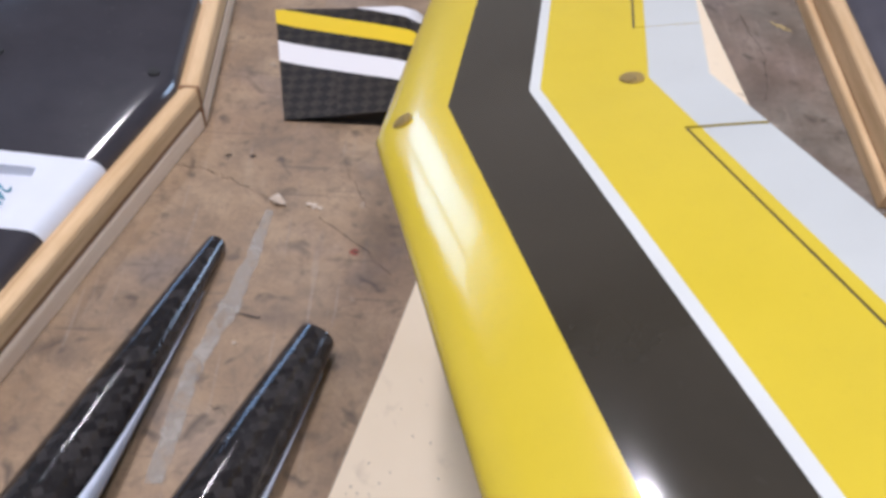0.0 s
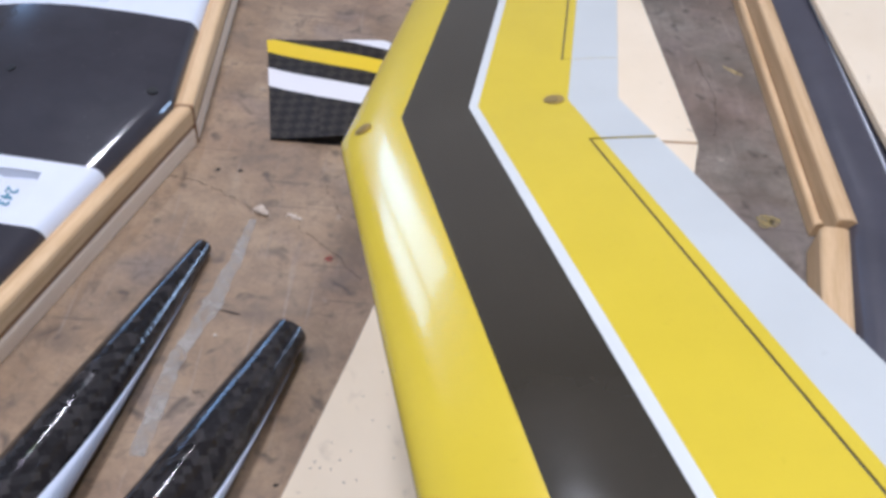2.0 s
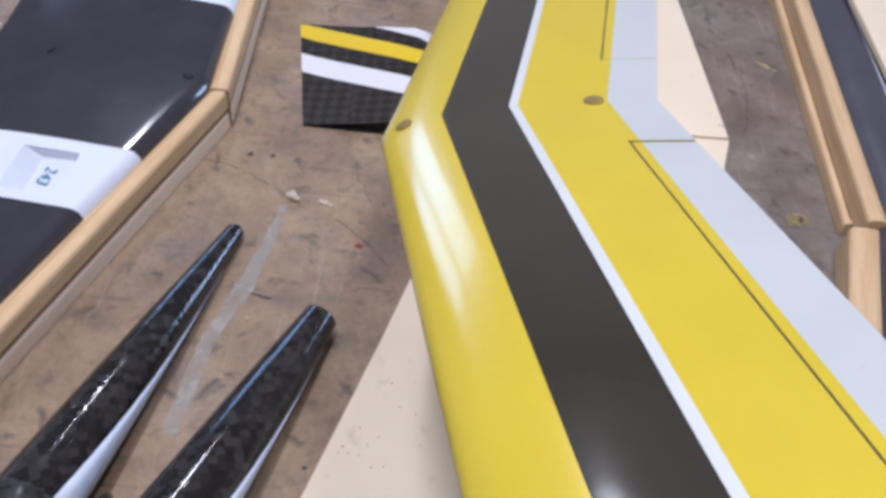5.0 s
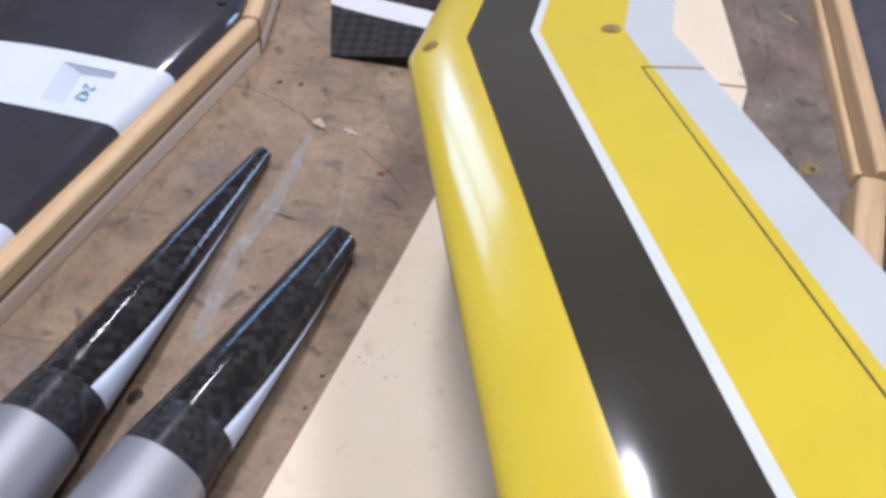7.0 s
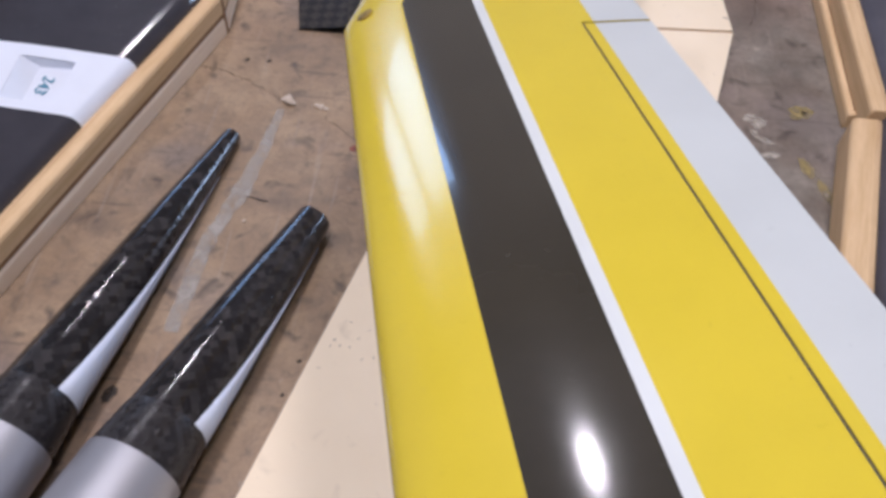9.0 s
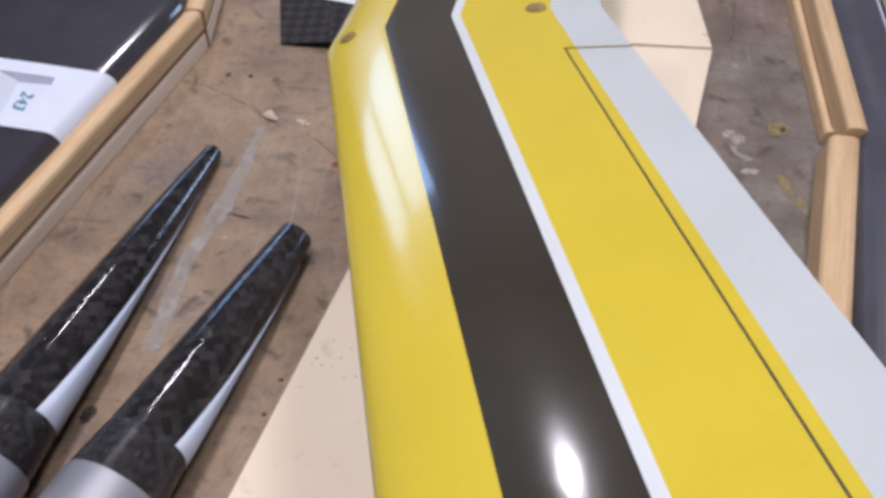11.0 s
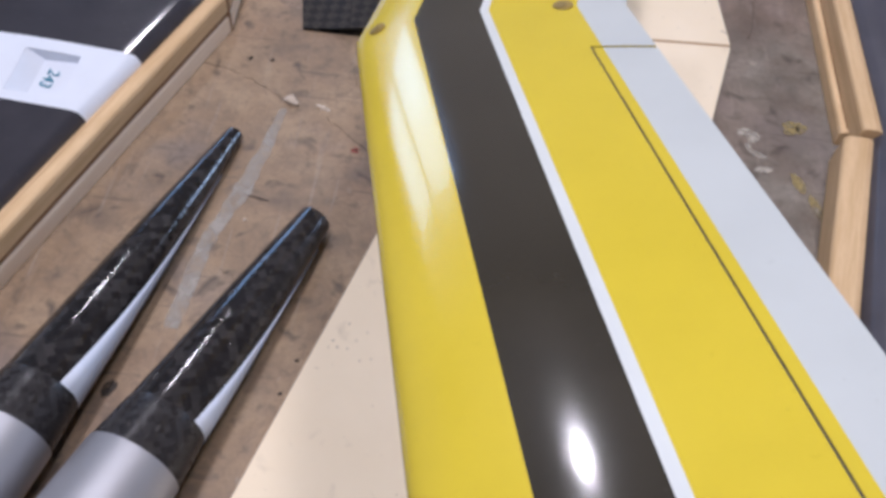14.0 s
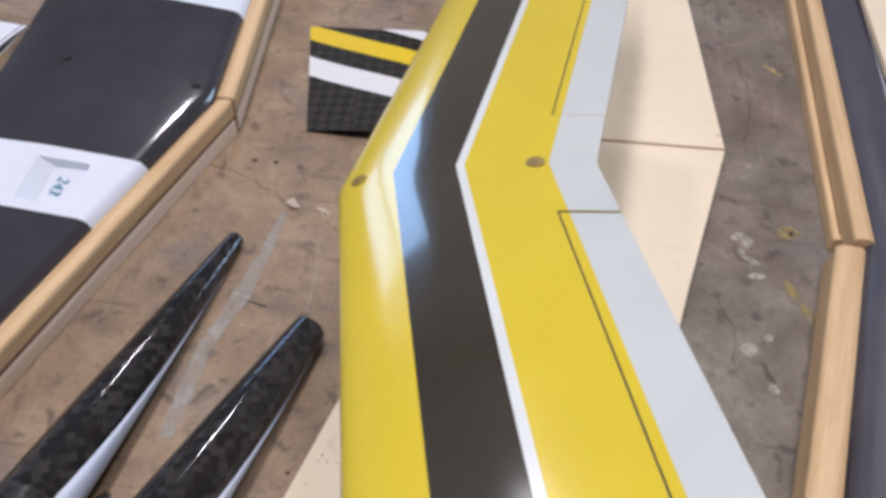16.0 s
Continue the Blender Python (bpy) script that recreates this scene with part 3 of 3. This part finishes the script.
boom((-0.0415, 0.2545), (-0.0852, 0.1163), 0.0098, 0.0204, True, "cut carbon boom with open end and silver sleeve", (0.10, 205, 30))


# ---- rudders ----
def stripe_paint(name, bands, slope, offset):
    """Painted bands across a fin: bands of (position, colour or None for bare weave)."""
    m = Mat(name, rough=0.30, coat=0.0, spec=0.16)
    c = m.t.nodes.new("ShaderNodeTexCoord")
    sep = m.t.nodes.new("ShaderNodeSeparateXYZ")
    m.link(c.outputs["Object"], sep.inputs[0])
    mad = m.t.nodes.new("ShaderNodeMath")
    mad.operation = "MULTIPLY_ADD"
    m.link(sep.outputs["X"], mad.inputs[0])
    mad.inputs[1].default_value = slope
    m.link(sep.outputs["Y"], mad.inputs[2])
    sc = m.node("ShaderNodeMapRange", From_Min=offset, From_Max=offset + 0.2)
    m.link(mad.outputs[0], sc.inputs["Value"])
    ch = m.node("ShaderNodeTexChecker", Scale=1.0)
    m.link(m.place("Object", (150, 150, 150), 0.785), ch.inputs["Vector"])
    n = m.noise(300.0, 3, 0.6)
    weave = m.mix(m.mix(1.0, ch.outputs["Fac"], m.ramp(n, (0.3, 0.3), (0.6, 1.0)), "MULTIPLY"), (0.016, 0.014, 0.013), (0.048, 0.040, 0.033))
    fac = m.ramp(sc.outputs[0], *[(p, 1.0 if col else 0.0) for p, col in bands], constant=True)
    col = m.ramp(sc.outputs[0], *[(p, col or (0, 0, 0)) for p, col in bands], constant=True)
    m.colour(m.mix(fac, weave, col)).bump(n, 0.06, 0.0003)
    return m.m


Y, WH = (0.72, 0.52, 0.025), (0.72, 0.72, 0.74)


def fin(name, label, m, w, h, skew, thick, mat, mat_end, thick_first=False):
    """A fin lying flat: thin at its left edge, thick to the right, its open root end towards y = 0."""
    ob = thing(name, label, "rudder", m)
    us = [0, 0.1, 0.25, 0.45, 0.65, 0.85, 0.95, 1]
    th = [0.0012, 0.13 * thick, 0.30 * thick, 0.55 * thick, 0.80 * thick, 0.95 * thick, 0.7 * thick, 0.3 * thick]
    if thick_first:
        us = [0, 0.04, 0.25, 0.5, 0.75, 1]
        th = [thick * (1 - 0.93 * u) * (0.85 if u == 0 else 1) for u in us]
    rings = []
    for v in (0, 0.25, 0.5, 0.75, 0.97, 1):
        k = (1 - 0.35 * v) * (1 if v < 1 else 0.6)
        x0 = skew * v
        ww = w * (1 - 0.06 * v)
        cut = 0.10 * h
        top = [(x0 + ww * u, h * v - (cut * max(0, 0.12 - u) if v > 0.95 else 0), 0.0006 + t * k) for u, t in zip(us, th)]
        rings.append(top + [(x, y, 0.0002) for x, y, z in reversed(top)])
    bm = bmesh.new()
    loft(bm, rings, caps=False)
    bm.faces.new([v for v in bm.verts if abs(v.co.y - rings[-1][3][1]) < 1e-6 and v.co.z < -1] or list(bm.verts)[-len(rings[0]):])
    part("skin", bm, mat, ob, smooth=True)
    bm = bmesh.new()
    bm.faces.new([bm.verts.new((x, 0.003, z)) for x, y, z in rings[0]])
    r = bmesh.ops.extrude_face_region(bm, geom=list(bm.faces))
    bmesh.ops.translate(bm, vec=(0, 0.001, 0), verts=[v for v in r["geom"] if isinstance(v, bmesh.types.BMVert)])
    part("root_end", bm, mat_end, ob, "dark hollow root end")
    return ob


FINPAINT = stripe_paint("banded_fin_paint", [(0.0, None), (0.385, WH), (0.495, None), (0.592, Y), (0.685, None), (0.768, WH)], 0.36, -0.02)
fin("rudder", "carbon weave rudder with white and yellow diagonal bands", pose(-0.083, 0.430, 0, 0, 0, 0), 0.115, 0.125, -0.024, 0.017, FINPAINT, PITCH)
FINPAINT_B = stripe_paint("pale_fin_paint", [(0.0, WH), (0.21, Y), (0.30, WH), (0.40, Y), (0.50, WH)], 0.9, -0.05)
fin("rudder", "white and yellow rudder with dark open root end", pose(-0.338, 0.419, 0, 0, 0, 83.5), 0.092, 0.11, 0.0, 0.016, FINPAINT_B, PITCH, True)


# ---- marks and debris on the bench ----
def blob(name, x, y, w, h, turn, mat, label, seed, thick=0.0004, rough=0.22, n=30):
    rnd = random.Random(seed)
    bm = bmesh.new()
    pts = []
    for k in range(n):
        a = 2 * math.pi * k / n
        r = 1 + rnd.uniform(-rough, rough)
        px, py = w * r * math.cos(a), h * r * math.sin(a)
        ct, st = math.cos(turn), math.sin(turn)
        pts.append((x + px * ct - py * st, y + px * st + py * ct))
    prism(bm, pts, 0.0003, thick)
    return tagged(mesh_object(name, bm, mat), label, "stain")


def stain_material(name, base, cover, scale, spread=0.10, most=0.8):
    m = Mat(name, base, 0.6)
    n = m.noise(scale, 4, 0.7, distortion=0.5)
    m.link(m.ramp(n, (cover - spread, 0.0), (cover + spread, most)), m.b.inputs["Alpha"])
    return m.m


GLUE = stain_material("dried_glue", (0.45, 0.42, 0.38), 0.48, 70.0, 0.16, 0.60)
CHIP = paint_material("pale_chip", (0.50, 0.42, 0.34), 0.6, coat=0.0)
CHALK = stain_material("chalky_paint", (0.50, 0.46, 0.40), 0.43, 160.0, 0.16, 0.72)
OCHRE = stain_material("ochre_paint", (0.38, 0.30, 0.13), 0.47, 170.0, 0.15, 0.68)
PENCIL = stain_material("yellow_crayon", (0.55, 0.43, 0.20), 0.38, 300.0)
RED = stain_material("red_paint", (0.30, 0.08, 0.06), 0.42, 300.0)
SOOT = stain_material("dark_stain", (0.05, 0.038, 0.03), 0.42, 300.0)


def streak():
    rnd = random.Random(5)
    bm = bmesh.new()
    line = [(-0.0800, 0.350, 0.0020), (-0.0837, 0.314, 0.0042), (-0.0908, 0.276, 0.0056), (-0.0965, 0.255, 0.0045), (-0.1017, 0.2345, 0.0046), (-0.1035, 0.205, 0.0044), (-0.1055, 0.175, 0.0046)]
    left, right = [], []
    for (xa, ya, wa), (xb, yb, wb) in zip(line, line[1:]):
        for k in range(8):
            f = k / 8
            w = wa + (wb - wa) * f
            x, y = xa + (xb - xa) * f, ya + (yb - ya) * f
            left.append((x - w * rnd.uniform(0.8, 1.15), y))
            right.append((x + w * rnd.uniform(0.8, 1.15), y))
    prism(bm, left + right[::-1], 0.0003, 0.0004)
    return tagged(mesh_object("glue_streak", bm, GLUE), "long pale streak of dried glue on the bench", "stain")


streak()
rnd = random.Random(11)


def crumb(x, y, s, mat, label):
    bm = bmesh.new()
    bmesh.ops.create_icosphere(bm, subdivisions=1, radius=s)
    for v in bm.verts:
        v.co = Vector((v.co.x * rnd.uniform(0.6, 1.4), v.co.y * rnd.uniform(0.6, 1.3), v.co.z * rnd.uniform(0.3, 0.7)))
    lo = min(v.co.z for v in bm.verts)
    bmesh.ops.translate(bm, vec=(x, y, -lo), verts=bm.verts)
    return tagged(mesh_object("wood_crumb", bm, mat), label, "debris", group="crumbs on the bench")


for x, y, s in ((-0.0770, 0.3575, 0.0042), (-0.0735, 0.3555, 0.003), (-0.0580, 0.3560, 0.0022), (-0.0545, 0.3545, 0.0024), (-0.0515, 0.3535, 0.0016), (-0.0835, 0.256, 0.0014)):
    crumb(x, y, s, CHIP, "small pale splinter on the bench")
for k, (x, y, w, h, a, mat, label) in enumerate((
        (0.2232, 0.2865, 0.0052, 0.0050, 0.2, CHALK, "chalky round paint spot"), (0.2365, 0.2969, 0.0034, 0.0028, 0.3, CHALK, "chalky paint spot"),
        (0.2352, 0.2603, 0.0030, 0.0036, 0.3, CHALK, "small chalky paint spot"), (0.2255, 0.3790, 0.0048, 0.0036, 0.5, CHALK, "chalky smear"),
        (0.2318, 0.3745, 0.0036, 0.0060, -0.5, CHALK, "chalky smear"), (0.2330, 0.3590, 0.0062, 0.0026, -0.5, CHALK, "chalky smear"),
        (0.2353, 0.3459, 0.0058, 0.0028, 0.2, CHALK, "chalky smear"), (0.2270, 0.3655, 0.0022, 0.0030, 0.2, CHALK, "chalky fleck"),
        (0.2563, 0.3376, 0.0040, 0.0090, 0.35, OCHRE, "ochre paint smear"), (0.2642, 0.3185, 0.0030, 0.0100, 0.25, OCHRE, "ochre paint smear"),
        (0.2612, 0.3880, 0.0085, 0.0060, 0.4, OCHRE, "ochre paint smear"), (0.2660, 0.3130, 0.0016, 0.0080, 0.3, CHALK, "pale scratch"),
        (0.2634, 0.3877, 0.0020, 0.0022, 0, SOOT, "small dark hole stain"), (-0.0284, 0.3210, 0.0026, 0.0022, 0.4, RED, "red paint fleck"),
        (-0.1118, 0.3947, 0.0018, 0.0015, 0.4, SOOT, "dark speck"), (-0.097, 0.395, 0.0017, 0.0014, 0.4, SOOT, "dark speck"),
        (-0.1255, 0.1400, 0.0030, 0.0052, -0.3, SOOT, "dark glue blot"), (-0.0790, 0.2735, 0.0070, 0.0007, -0.2, SOOT, "dark scratch"),
        (-0.0350, 0.1682, 0.0014, 0.0010, 0.3, SOOT, "dark speck"), (-0.0399, 0.1482, 0.0012, 0.0010, 0.3, SOOT, "dark speck"),
        (0.2720, 0.5700, 0.0011, 0.0075, 0.75, PENCIL, "yellow crayon mark"), (0.2768, 0.5675, 0.0011, 0.0065, 0.75, PENCIL, "yellow crayon mark"))):
    blob("paint_spot", x, y, w, h, a, mat, label + " on the bench", 20 + k)


def crack(points, width, seed):
    """A thin dark crack that wanders along a line on the bench."""
    rnd = random.Random(seed)
    left, right = [], []
    for (xa, ya), (xb, yb) in zip(points, points[1:]):
        along = Vector((xb - xa, yb - ya))
        side = Vector((-along.y, along.x)).normalized()
        for k in range(7):
            p = Vector((xa, ya)) + along * (k / 7) + side * rnd.uniform(-0.0012, 0.0012)
            w = width * rnd.uniform(0.15, 0.8)
            left.append(tuple(p - side * w))
            right.append(tuple(p + side * w))
    bm = bmesh.new()
    prism(bm, left + right[::-1], 0.0002, 0.00035)
    tagged(mesh_object("crack", bm, CRACK), "thin dark crack in the worn benchtop", "crack", group="cracks in the benchtop")


CRACK = stain_material("dark_crack", (0.06, 0.045, 0.035), 0.46, 180.0, 0.14, 0.6)
crack([(-0.148, 0.386), (-0.121, 0.381), (-0.096, 0.369), (-0.0805, 0.357)], 0.0005, 1)
crack([(-0.0515, 0.3465), (-0.0245, 0.3244), (-0.0041, 0.3025)], 0.0004, 2)
crack([(-0.040, 0.392), (-0.031, 0.370), (-0.022, 0.352)], 0.0003, 3)
crack([(-0.0886, 0.2202), (-0.0777, 0.2137)], 0.0006, 4)
crack([(0.2445, 0.582), (0.252, 0.526), (0.240, 0.470)], 0.0004, 5)
crack([(0.206, 0.327), (0.216, 0.300), (0.212, 0.270)], 0.0004, 6)
rnd = random.Random(21)
for x, y, n, spread in ((-0.0188, 0.1714, 4, 0.0025), (0.0047, 0.1737, 5, 0.010), (-0.004, 0.185, 3, 0.008), (0.0052, 0.2273, 1, 0.004), (0.0137, 0.197, 3, 0.008)):
    for _ in range(n):
        sx, sy = x + rnd.gauss(0, spread), y + rnd.gauss(0, spread * 0.7)
        bm = bmesh.new()
        prism(bm, [(sx + rnd.uniform(0.0002, 0.0005) * math.cos(a), sy + rnd.uniform(0.0002, 0.0005) * math.sin(a)) for a in (0.2, 1.1, 2.1, 3.3, 4.2, 5.3)], BOARD_Z + 0.0002, BOARD_Z + 0.0005)
        tagged(mesh_object("grit_speck", bm, PITCH), "tiny dark grit speck on the cream foam board", "debris", group="grit specks on the foam board")
